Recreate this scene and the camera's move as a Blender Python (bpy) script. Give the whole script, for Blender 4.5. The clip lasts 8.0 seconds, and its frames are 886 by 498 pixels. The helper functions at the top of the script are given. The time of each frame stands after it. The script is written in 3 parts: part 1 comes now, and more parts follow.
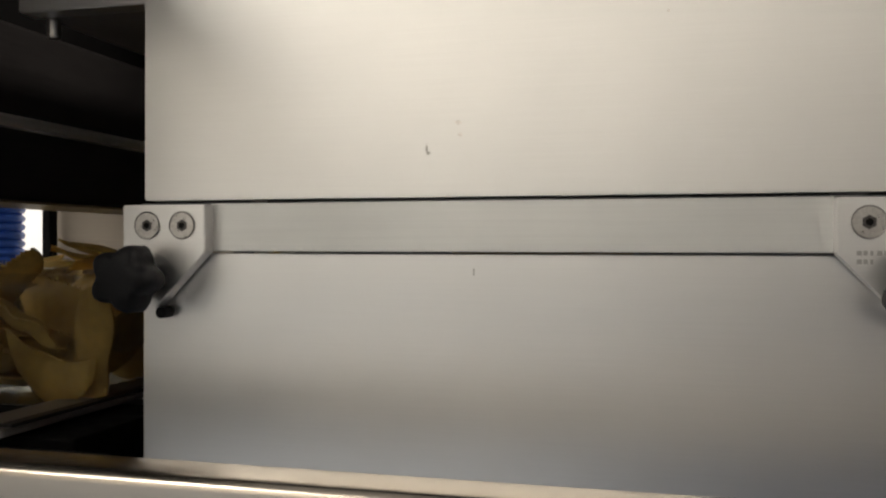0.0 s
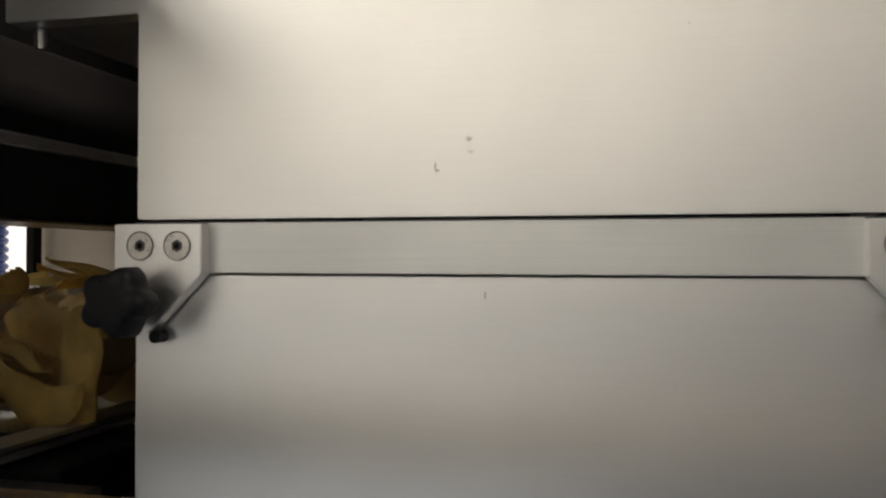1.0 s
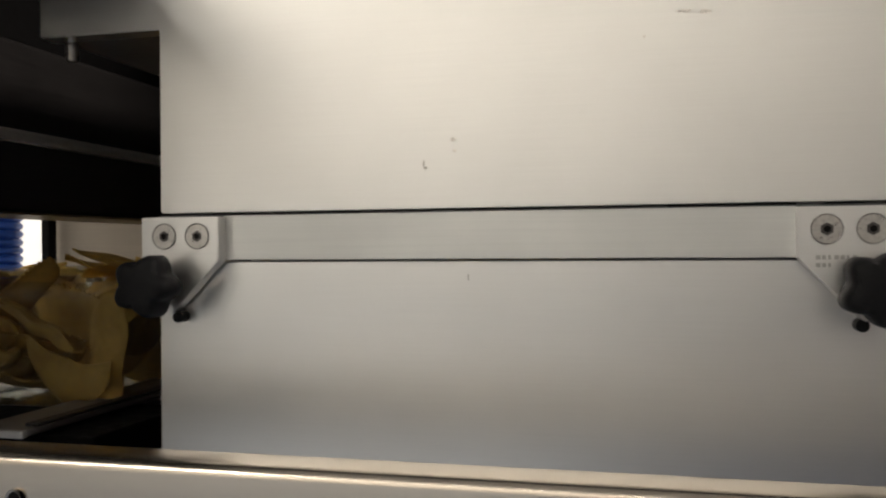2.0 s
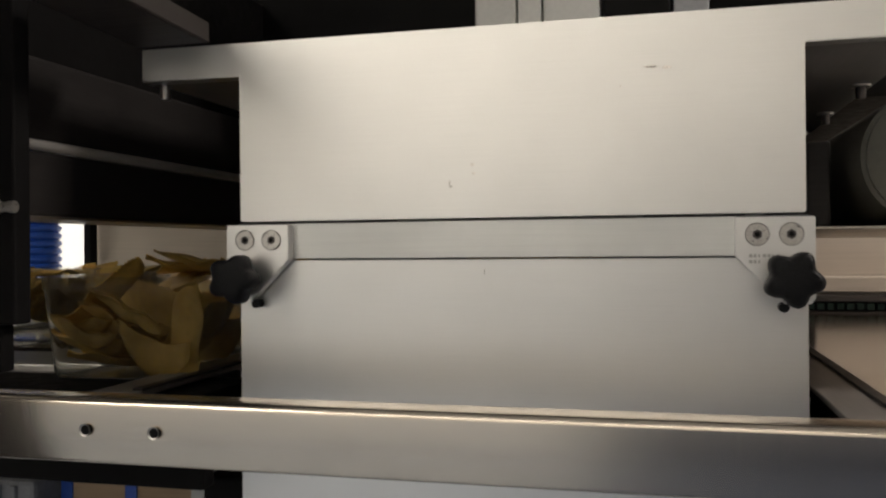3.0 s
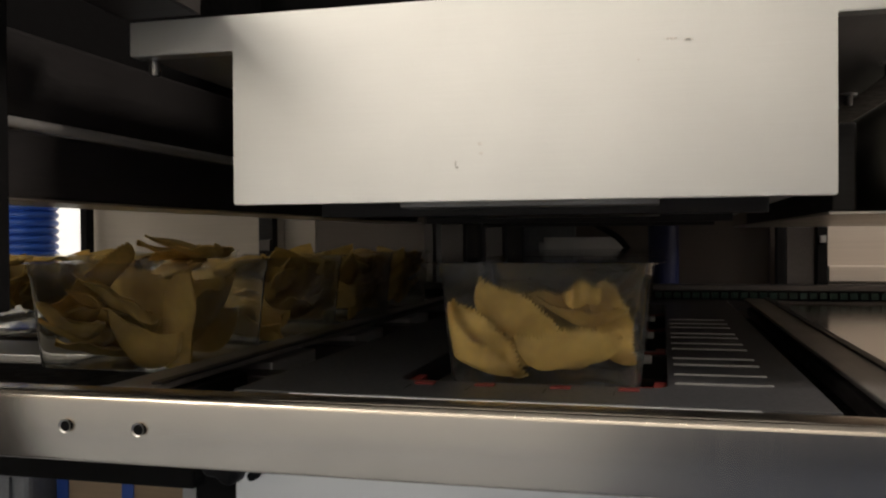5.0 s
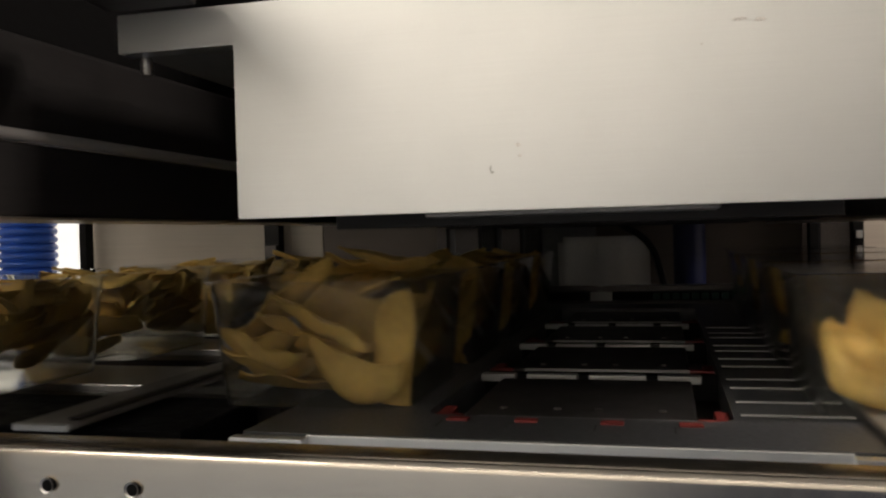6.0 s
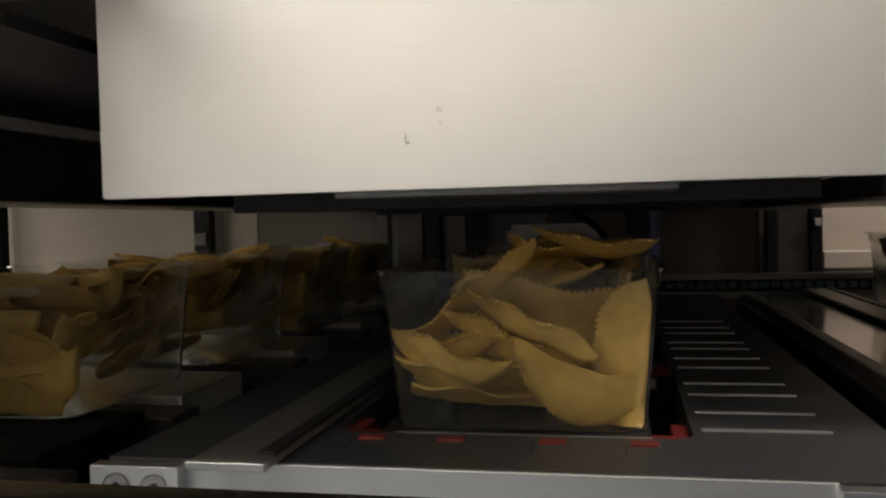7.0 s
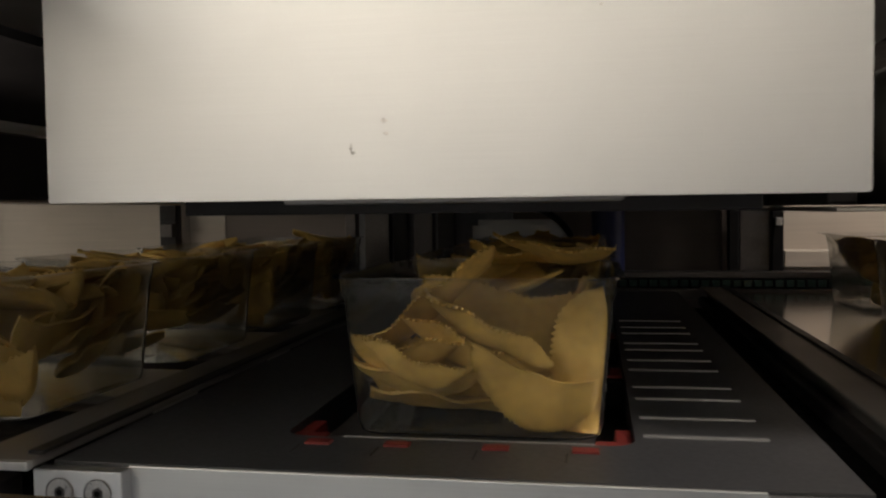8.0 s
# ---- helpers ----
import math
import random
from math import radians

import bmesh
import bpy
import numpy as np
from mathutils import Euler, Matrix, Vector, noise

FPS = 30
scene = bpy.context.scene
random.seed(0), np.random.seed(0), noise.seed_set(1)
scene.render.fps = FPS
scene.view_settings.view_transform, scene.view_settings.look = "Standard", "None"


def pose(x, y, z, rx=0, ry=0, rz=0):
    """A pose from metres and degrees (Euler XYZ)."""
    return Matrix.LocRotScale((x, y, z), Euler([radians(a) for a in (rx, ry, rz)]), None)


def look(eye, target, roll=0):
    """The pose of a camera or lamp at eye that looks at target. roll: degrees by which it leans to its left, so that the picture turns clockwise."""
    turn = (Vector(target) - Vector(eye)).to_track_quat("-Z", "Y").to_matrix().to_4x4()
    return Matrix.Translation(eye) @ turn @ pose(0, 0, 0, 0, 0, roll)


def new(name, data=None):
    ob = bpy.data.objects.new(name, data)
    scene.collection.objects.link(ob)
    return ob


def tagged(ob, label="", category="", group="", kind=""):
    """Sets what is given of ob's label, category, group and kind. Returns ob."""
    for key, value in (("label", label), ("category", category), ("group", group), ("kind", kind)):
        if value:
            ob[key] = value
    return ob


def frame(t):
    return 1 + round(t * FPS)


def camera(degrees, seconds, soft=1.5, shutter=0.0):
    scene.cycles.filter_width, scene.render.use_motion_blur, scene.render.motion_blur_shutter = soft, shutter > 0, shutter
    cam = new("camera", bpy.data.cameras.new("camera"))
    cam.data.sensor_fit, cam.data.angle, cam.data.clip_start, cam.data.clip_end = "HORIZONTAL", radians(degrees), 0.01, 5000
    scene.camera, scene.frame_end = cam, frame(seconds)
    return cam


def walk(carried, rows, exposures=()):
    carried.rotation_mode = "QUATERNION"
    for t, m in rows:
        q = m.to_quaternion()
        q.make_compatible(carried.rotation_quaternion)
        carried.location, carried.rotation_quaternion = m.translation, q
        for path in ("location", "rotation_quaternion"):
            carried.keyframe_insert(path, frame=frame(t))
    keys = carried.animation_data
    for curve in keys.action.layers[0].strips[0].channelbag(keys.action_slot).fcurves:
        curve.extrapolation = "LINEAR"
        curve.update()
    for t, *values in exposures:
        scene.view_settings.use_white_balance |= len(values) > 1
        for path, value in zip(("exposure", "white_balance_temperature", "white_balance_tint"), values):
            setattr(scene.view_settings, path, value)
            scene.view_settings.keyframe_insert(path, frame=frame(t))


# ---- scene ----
cam = camera(54.1, 8.0, soft=2.2, shutter=0.3)
PATH = [
    (0, (0.294, -0.45, 1.073), (-0.195, 1.49, 1.069), 0.1),
    (0.5, (0.282, -0.434, 1.08), (-0.191, 1.509, 1.094), 0.1),
    (1, (0.277, -0.432, 1.078), (-0.18, 1.514, 1.102), 0.1),
    (1.2, (0.282, -0.432, 1.077), (-0.183, 1.513, 1.097), 0.0),
    (2.3, (0.31, -0.535, 1.076), (-0.16, 1.409, 1.075), -0.5),
    (2.5, (0.318, -0.571, 1.079), (-0.157, 1.371, 1.081), -0.5),
    (3, (0.323, -0.63, 1.077), (-0.161, 1.311, 1.077), -0.5),
    (3.5, (0.316, -0.632, 1.078), (-0.173, 1.307, 1.069), -0.6),
    (4, (0.315, -0.621, 1.076), (-0.177, 1.317, 1.058), -0.4),
    (4.2, (0.316, -0.615, 1.076), (-0.181, 1.322, 1.053), -0.3),
    (5.3, (0.308, -0.59, 1.073), (-0.179, 1.35, 1.049), -0.4),
    (5.5, (0.305, -0.588, 1.075), (-0.187, 1.35, 1.048), -0.6),
    (5.8, (0.293, -0.559, 1.082), (-0.209, 1.377, 1.047), -1.3),
    (6, (0.275, -0.524, 1.086), (-0.224, 1.412, 1.053), -1.5),
    (6.2, (0.266, -0.492, 1.089), (-0.232, 1.445, 1.045), -1.8),
    (6.5, (0.264, -0.454, 1.087), (-0.205, 1.49, 1.042), -1.7),
    (7, (0.277, -0.428, 1.083), (-0.124, 1.531, 1.021), -1.4),
    (7.5, (0.262, -0.404, 1.091), (-0.078, 1.565, 1.023), -1.1),
    (8, (0.294, -0.429, 1.094), (-0.053, 1.539, 1.004), -0.7),
]
walk(cam, [(t, look(eye, target, roll)) for t, eye, target, roll in PATH])
scene.view_settings.exposure = 0.0

# ---- world and lights ----
world = bpy.data.worlds.new("room_dark")
scene.world = world
world.use_nodes = True
world.node_tree.nodes["Background"].inputs[0].default_value = (0.8, 0.85, 1.0, 1)
world.node_tree.nodes["Background"].inputs[1].default_value = 0.0


def area_light(name, eye, target, sx, sy, watts, colour):
    data = bpy.data.lights.new(name, "AREA")
    data.shape, data.size, data.size_y, data.energy, data.color = "RECTANGLE", sx, sy, watts, colour
    ob = new(name, data)
    ob.matrix_world = look(eye, target)
    return ob


# unseen lamps added: a south wall wash, and fills in front, behind and beside
area_light("added_wall_wash", (-0.3, -2.3, 2.70), (-0.3, -3.2, 1.35), 2.8, 0.3, 36, (1.0, 0.95, 0.87))
area_light("added_hall_fill", (-1.6, -2.3, 2.74), (-1.6, -2.3, 0), 0.9, 0.3, 23, (1.0, 0.94, 0.84))
area_light("added_hall_fill", (2.3, 0.3, 2.74), (2.3, 0.3, 0), 1.2, 0.6, 56, (1.0, 0.90, 0.82))
area_light("added_hall_fill", (-2.7, -0.2, 2.74), (-2.7, -0.2, 0), 1.2, 0.6, 6, (1.0, 0.91, 0.79))
area_light("added_hall_fill", (-2.2, 2.6, 2.74), (-2.2, 2.6, 0), 1.2, 0.6, 33, (1.0, 0.90, 0.76))


# ---- materials ----
def material(name, colour, rough=0.5, metal=0.0, grain=(40, 40, 40), amount=0.12, bump=0.0, rough_var=0.1, stain=0.1, stain_scale=6.0, emit=0.0, aniso=0.0, warm=None, spec=0.5):
    m = bpy.data.materials.new(name)
    m.use_nodes = True
    nt = m.node_tree
    nodes, links = nt.nodes, nt.links
    bsdf = nodes["Principled BSDF"]
    tc = nodes.new("ShaderNodeTexCoord")
    mp = nodes.new("ShaderNodeMapping")
    mp.inputs["Scale"].default_value = grain
    links.new(tc.outputs["Object"], mp.inputs["Vector"])
    n1 = nodes.new("ShaderNodeTexNoise")
    n1.inputs["Scale"].default_value, n1.inputs["Detail"].default_value = 1.0, 5.0
    links.new(mp.outputs[0], n1.inputs["Vector"])
    n2 = nodes.new("ShaderNodeTexNoise")
    n2.inputs["Scale"].default_value, n2.inputs["Detail"].default_value = stain_scale, 4.0
    links.new(tc.outputs["Object"], n2.inputs["Vector"])
    r1 = nodes.new("ShaderNodeMapRange")
    r1.inputs["From Min"].default_value, r1.inputs["From Max"].default_value = 0.3, 0.7
    r1.inputs["To Min"].default_value, r1.inputs["To Max"].default_value = 1 - amount, 1 + amount
    links.new(n1.outputs["Fac"], r1.inputs["Value"])
    r2 = nodes.new("ShaderNodeMapRange")
    r2.inputs["From Min"].default_value, r2.inputs["From Max"].default_value = 0.3, 0.7
    r2.inputs["To Min"].default_value, r2.inputs["To Max"].default_value = 1 - stain, 1 + stain
    links.new(n2.outputs["Fac"], r2.inputs["Value"])
    mul = nodes.new("ShaderNodeMath")
    mul.operation = "MULTIPLY"
    links.new(r1.outputs[0], mul.inputs[0])
    links.new(r2.outputs[0], mul.inputs[1])
    vm = nodes.new("ShaderNodeVectorMath")
    vm.operation = "SCALE"
    if warm:
        mix = nodes.new("ShaderNodeMix")
        mix.data_type = "RGBA"
        mix.inputs[6].default_value, mix.inputs[7].default_value = (*colour, 1), (*warm, 1)
        links.new(n2.outputs["Fac"], mix.inputs[0])
        links.new(mix.outputs[2], vm.inputs[0])
    else:
        vm.inputs[0].default_value = colour
    links.new(mul.outputs[0], vm.inputs["Scale"])
    links.new(vm.outputs[0], bsdf.inputs["Base Color"])
    rr = nodes.new("ShaderNodeMapRange")
    rr.inputs["From Min"].default_value, rr.inputs["From Max"].default_value = 0.3, 0.7
    rr.inputs["To Min"].default_value, rr.inputs["To Max"].default_value = max(0.02, rough - rough_var), min(1, rough + rough_var)
    links.new(n1.outputs["Fac"], rr.inputs["Value"])
    links.new(rr.outputs[0], bsdf.inputs["Roughness"])
    bsdf.inputs["Metallic"].default_value = metal
    bsdf.inputs["Anisotropic"].default_value = aniso
    bsdf.inputs["Specular IOR Level"].default_value = spec
    if bump:
        bp = nodes.new("ShaderNodeBump")
        bp.inputs["Strength"].default_value, bp.inputs["Distance"].default_value = bump, 0.001
        links.new(n1.outputs["Fac"], bp.inputs["Height"])
        links.new(bp.outputs[0], bsdf.inputs["Normal"])
    if emit:
        bsdf.inputs["Emission Color"].default_value = (*colour, 1)
        bsdf.inputs["Emission Strength"].default_value = emit
    return m


ALU = material("brushed_aluminium", (0.84, 0.83, 0.81), 0.35, 0.95, (14, 14, 1100), 0.014, 0.012, 0.022, 0.04, 7)
ALU_STRIP = material("milled_aluminium", (0.74, 0.74, 0.72), 0.46, 0.9, (12, 60, 700), 0.03, 0.02, 0.04, 0.05, 14)
ALU_DARK = material("anodised_tool_top", (0.105, 0.105, 0.11), 0.42, 0.5, (300, 300, 300), 0.06, 0.05, 0.05, 0.07, 8)
ALU_BRIGHT = material("bare_aluminium_edge", (0.55, 0.55, 0.54), 0.4, 0.8, (400, 400, 400), 0.05, 0.03, 0.08, 0.05, 20)
# pale so that the bead shows a highlight line by its colour
BEAD_HIGHLIGHT = material("bead_highlight_aluminium", (0.68, 0.65, 0.61), 0.33, 0.5, (300, 6, 300), 0.05, 0.03, 0.05, 0.08, 8)
SLOT_M = material("dull_slot_edge", (0.36, 0.36, 0.355), 0.5, 0.6, (400, 400, 400), 0.06, 0.03, 0.08, 0.06, 20)
PLATE_M = material("satin_plate_steel", (0.57, 0.56, 0.545), 0.34, 0.85, (6, 300, 300), 0.05, 0.02, 0.06, 0.14, 6)
STEEL = material("brushed_stainless", (0.74, 0.675, 0.585), 0.30, 1.0, (6, 1200, 1200), 0.022, 0.014, 0.04, 0.15, 6)
RAIL_M = material("brushed_rail_steel", (0.74, 0.66, 0.56), 0.22, 1.0, (900, 6, 6), 0.03, 0.004, 0.03, 0.12, 5)
STEEL_SCREW = material("screw_steel", (0.56, 0.54, 0.51), 0.35, 1.0, (500, 500, 500), 0.12, 0.05, 0.1, 0.1, 60)
DARK = material("dark_anodised", (0.030, 0.027, 0.026), 0.42, 0.0, (30, 30, 300), 0.15, 0.05, 0.06, 0.25, 5, spec=0.25)
DARK_SATIN = material("dark_satin_steel", (0.11, 0.10, 0.096), 0.36, 0.9, (300, 6, 300), 0.14, 0.06, 0.06, 0.2, 5)
# for black parts, and for recess shade put in as colour
BLACK = material("black_part_and_recess_shade", (0.007, 0.0065, 0.0065), 0.65, 0.0, (80, 80, 80), 0.15, 0.02, 0.1, 0.2, 9, spec=0.12)
KNOB = material("black_thermoplastic", (0.008, 0.008, 0.009), 0.5, 0.0, (700, 700, 700), 0.2, 0.25, 0.08, 0.15, 40, spec=0.16)
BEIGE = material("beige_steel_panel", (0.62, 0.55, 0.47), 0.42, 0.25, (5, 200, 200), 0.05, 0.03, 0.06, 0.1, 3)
# darker copy of the beige panel finish, with shade put into its colour
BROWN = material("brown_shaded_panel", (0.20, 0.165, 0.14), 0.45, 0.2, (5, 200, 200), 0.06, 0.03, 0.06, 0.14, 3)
GREY_CASE = material("light_grey_casing", (0.66, 0.66, 0.64), 0.4, 0.0, (200, 200, 200), 0.04, 0.02, 0.05, 0.05, 8)
BLUE = material("blue_plastic", (0.03, 0.11, 0.52), 0.35, 0.0, (200, 200, 200), 0.08, 0.03, 0.05, 0.1, 20)
NAVY = material("navy_plastic", (0.008, 0.014, 0.07), 0.5, 0.0, (200, 200, 200), 0.08, 0.03, 0.05, 0.1, 20)
RED = material("red_silicone", (0.20, 0.022, 0.017), 0.55, 0.0, (300, 300, 300), 0.15, 0.1, 0.1, 0.2, 60)
GREEN = material("dark_green_chain", (0.03, 0.06, 0.05), 0.4, 0.5, (300, 300, 300), 0.2, 0.1, 0.1, 0.3, 60)
CARDBOARD = material("cardboard", (0.50, 0.36, 0.23), 0.75, 0.0, (8, 8, 160), 0.06, 0.1, 0.05, 0.08, 7)
MESH_GREY = material("grey_crate_plastic", (0.34, 0.35, 0.37), 0.5, 0.0, (120, 120, 120), 0.1, 0.1, 0.1, 0.15, 12)
FLOOR_M = material("hall_floor_resin", (0.28, 0.31, 0.36), 0.45, 0.0, (30, 30, 30), 0.08, 0.05, 0.1, 0.15, 1.5)
WALL_M = material("hall_wall_paint", (0.74, 0.71, 0.66), 0.6, 0.0, (60, 60, 60), 0.03, 0.04, 0.05, 0.05, 1.2)
# invented lower wall tone, chosen for its reflection in the lower tool
DADO_M = material("wall_band_for_reflection", (0.67, 0.71, 0.76), 0.5, 0.0, (60, 60, 60), 0.03, 0.04, 0.05, 0.05, 1.2)
CEIL_M = material("hall_ceiling_paint", (0.78, 0.77, 0.74), 0.7, 0.0, (60, 60, 60), 0.03, 0.04, 0.05, 0.05, 1.2)
PASTA = material("egg_pasta_dough", (0.57, 0.355, 0.075), 0.62, 0.0, (160, 160, 160), 0.12, 0.25, 0.08, 0.20, 22, warm=(0.66, 0.46, 0.14))
PASTA.node_tree.nodes["Principled BSDF"].inputs["Subsurface Weight"].default_value = 0.1
PASTA.node_tree.nodes["Principled BSDF"].inputs["Subsurface Radius"].default_value = (0.006, 0.004, 0.0015)
ROLLER_M = material("grey_green_roller_rubber", (0.15, 0.15, 0.125), 0.6, 0.0, (200, 200, 200), 0.08, 0.05, 0.08, 0.12, 9)
BED_M = material("smooth_bed_steel", (0.86, 0.80, 0.73), 0.14, 0.9, (6, 300, 300), 0.03, 0.02, 0.05, 0.12, 5)
GUIDE_M = material("dark_bronze_guide", (0.050, 0.042, 0.038), 0.45, 0.2, (5, 200, 200), 0.08, 0.03, 0.06, 0.2, 3)
# invented dark tone, there to be mirrored by the tool and rail
SLATE_M = material("slate_for_dark_reflection", (0.050, 0.066, 0.108), 0.5, 0.0, (60, 60, 60), 0.03, 0.04, 0.05, 0.05, 1.2)
JAW_M = material("worn_jaw_steel", (0.34, 0.325, 0.31), 0.42, 0.75, (300, 6, 300), 0.10, 0.05, 0.08, 0.15, 9)
LABEL_INK = material("engraved_mark", (0.50, 0.49, 0.47), 0.5, 0.3)
SMUDGE = material("grease_smudge", (0.52, 0.50, 0.47), 0.5, 0.3, (900, 900, 900), 0.3)
SMUDGE_RED = material("reddish_grease_smudge", (0.77, 0.735, 0.70), 0.5, 0.3, (900, 900, 900), 0.2)
LED = material("indicator_led", (1.0, 0.97, 0.9), 0.4, emit=4.0)
# emission stands in for light falling on the far wall
HALL_GLOW = material("glow_for_lit_wall", (1.0, 0.95, 0.86), 0.6, emit=0.9)


def clear_plastic(name, tint, rough):
    m = bpy.data.materials.new(name)
    m.use_nodes = True
    nt = m.node_tree
    b = nt.nodes["Principled BSDF"]
    b.inputs["Base Color"].default_value = (*tint, 1)
    b.inputs["Transmission Weight"].default_value = 0.982
    b.inputs["IOR"].default_value = 1.24
    n = nt.nodes.new("ShaderNodeTexNoise")
    n.inputs["Scale"].default_value = 45
    r = nt.nodes.new("ShaderNodeMapRange")
    r.inputs["To Min"].default_value, r.inputs["To Max"].default_value = rough * 0.6, rough * 1.5
    nt.links.new(n.outputs["Fac"], r.inputs["Value"])
    nt.links.new(r.outputs[0], b.inputs["Roughness"])
    bp = nt.nodes.new("ShaderNodeBump")
    bp.inputs["Strength"].default_value, bp.inputs["Distance"].default_value = 0.05, 0.001
    nt.links.new(n.outputs["Fac"], bp.inputs["Height"])
    nt.links.new(bp.outputs[0], b.inputs["Normal"])
    return m


PET = clear_plastic("clear_tray_plastic", (0.93, 0.93, 0.90), 0.03)
FILM = clear_plastic("clear_lidding_film", (0.96, 0.96, 0.95), 0.03)

# ---- mesh helpers ----
ORIGIN = {}


def thing(name, at, label, category, group="", kind=""):
    ob = new(name)
    ob.empty_display_size = 0.02
    ob.location = at
    ORIGIN[ob.name] = Vector(at)
    return tagged(ob, label, category, group, kind)


def part(name, bm, mat, parent=None, label="", smooth=False):
    """One mesh object; with a parent its coordinates, given in the world, become its thing's own."""
    org = ORIGIN[parent.name] if parent else Vector((0, 0, 0))
    bmesh.ops.recalc_face_normals(bm, faces=bm.faces)
    bm.transform(Matrix.Translation(-org))
    me = bpy.data.meshes.new(name)
    bm.to_mesh(me)
    bm.free()
    me.materials.append(mat)
    if smooth:
        for p in me.polygons:
            p.use_smooth = True
        me.set_sharp_from_angle(angle=radians(38))
    ob = new(name, me)
    if parent:
        ob.parent = parent
        ORIGIN[ob.name] = org
    return tagged(ob, label)


def box(x0, x1, y0, y1, z0, z1, bevel=0.0, seg=2, bm=None):
    own = bm is None
    b = bmesh.new()
    bmesh.ops.create_cube(b, size=1)
    b.transform(Matrix.Translation(((x0 + x1) / 2, (y0 + y1) / 2, (z0 + z1) / 2)) @ Matrix.Diagonal((x1 - x0, y1 - y0, z1 - z0, 1)))
    if bevel:
        bmesh.ops.bevel(b, geom=b.edges[:], offset=bevel, segments=seg, affect="EDGES", profile=0.5)
    if own:
        return b
    me = bpy.data.meshes.new("tmp")
    b.to_mesh(me)
    b.free()
    bm.from_mesh(me)
    bpy.data.meshes.remove(me)
    return bm


def rod(p, q, r, n=20, r2=None, bevel=0.0, bm=None):
    p, q = Vector(p), Vector(q)
    b = bm or bmesh.new()
    m = Matrix.Translation((p + q) / 2) @ (q - p).to_track_quat("Z", "Y").to_matrix().to_4x4()
    out = bmesh.ops.create_cone(b, cap_ends=True, segments=n, radius1=r, radius2=r if r2 is None else r2, depth=(q - p).length, matrix=m)
    if bevel:
        edges = {e for v in out["verts"] for e in v.link_edges if len(e.link_faces) == 2 and any(len(f.verts) > 4 for f in e.link_faces)}
        bmesh.ops.bevel(b, geom=list(edges), offset=bevel, segments=2, affect="EDGES")
    return b


def prism(outline, y0, y1, bevel=0.0):
    """A plate from an outline in x and z, between two depths."""
    b = bmesh.new()
    f = b.faces.new([b.verts.new((x, y0, z)) for x, z in outline])
    out = bmesh.ops.extrude_face_region(b, geom=[f])
    bmesh.ops.translate(b, verts=[v for v in out["geom"] if isinstance(v, bmesh.types.BMVert)], vec=(0, y1 - y0, 0))
    if bevel:
        bmesh.ops.bevel(b, geom=b.edges[:], offset=bevel, segments=2, affect="EDGES")
    return b


def side_prism(outline, x0, x1, bevel=0.0):
    """A bar from an outline in y and z, between two x."""
    b = bmesh.new()
    f = b.faces.new([b.verts.new((x0, y, z)) for y, z in outline])
    out = bmesh.ops.extrude_face_region(b, geom=[f])
    bmesh.ops.translate(b, verts=[v for v in out["geom"] if isinstance(v, bmesh.types.BMVert)], vec=(x1 - x0, 0, 0))
    if bevel:
        bmesh.ops.bevel(b, geom=b.edges[:], offset=bevel, segments=2, affect="EDGES")
    return b


def solid(name, bm, mat, label, category, smooth=False, kind="", group="", at=None):
    """A thing of one mesh."""
    return tagged(part(name, bm, mat, smooth=smooth), label, category, group, kind)


# ---- the hall ----
solid("floor", box(-4, 4, -3.2, 4.2, -0.1, 0), FLOOR_M, "grey resin floor of a production hall", "floor", kind="structure")
# dark floor and wall areas below are added out of view to darken reflections
solid("added_dark_floor", box(0.15, 3.97, -3.165, -0.35, 0.0, 0.004), SLATE_M, "unseen dark floor area added to darken reflections in the tool", "floor", kind="structure")
solid("ceiling", box(-4, 4, -3.2, 4.2, 2.8, 2.9), CEIL_M, "pale painted ceiling of the hall", "ceiling", kind="structure")
# pale lower band, added out of view for the tool to reflect
solid("added_pale_wall_band", box(-4, 4, -3.3, -3.19, 0, 0.95), DADO_M, "unseen pale wall band added for reflections in the tool", "wall", kind="structure")
solid("added_dark_south_band", box(0.1, 4, -3.189, -3.17, 0, 1.05), SLATE_M, "unseen dark wall band added to darken reflections in tool and rail", "wall", kind="structure")
solid("wall_south", box(-4, 4, -3.3, -3.2, 0.95, 2.8), WALL_M, "cream painted hall wall", "wall", kind="structure")
solid("added_dark_east_band", box(3.98, 3.999, -3.16, 4.1, 0, 1.2), SLATE_M, "unseen dark wall band added to darken reflections in tool and rail", "wall", kind="structure")
solid("wall_north", box(-4, 4, 4.2, 4.3, 0, 2.8), WALL_M, "cream painted hall wall", "wall", kind="structure")
solid("wall_west", box(-4.1, -4, -3.2, 4.2, 0, 2.8), WALL_M, "cream painted hall wall", "wall", kind="structure")
solid("wall_east", box(4, 4.1, -3.2, 4.2, 0, 2.8), WALL_M, "cream painted hall wall", "wall", kind="structure")

Y_TRAYS = [0.16 + 0.215 * k for k in range(4)]


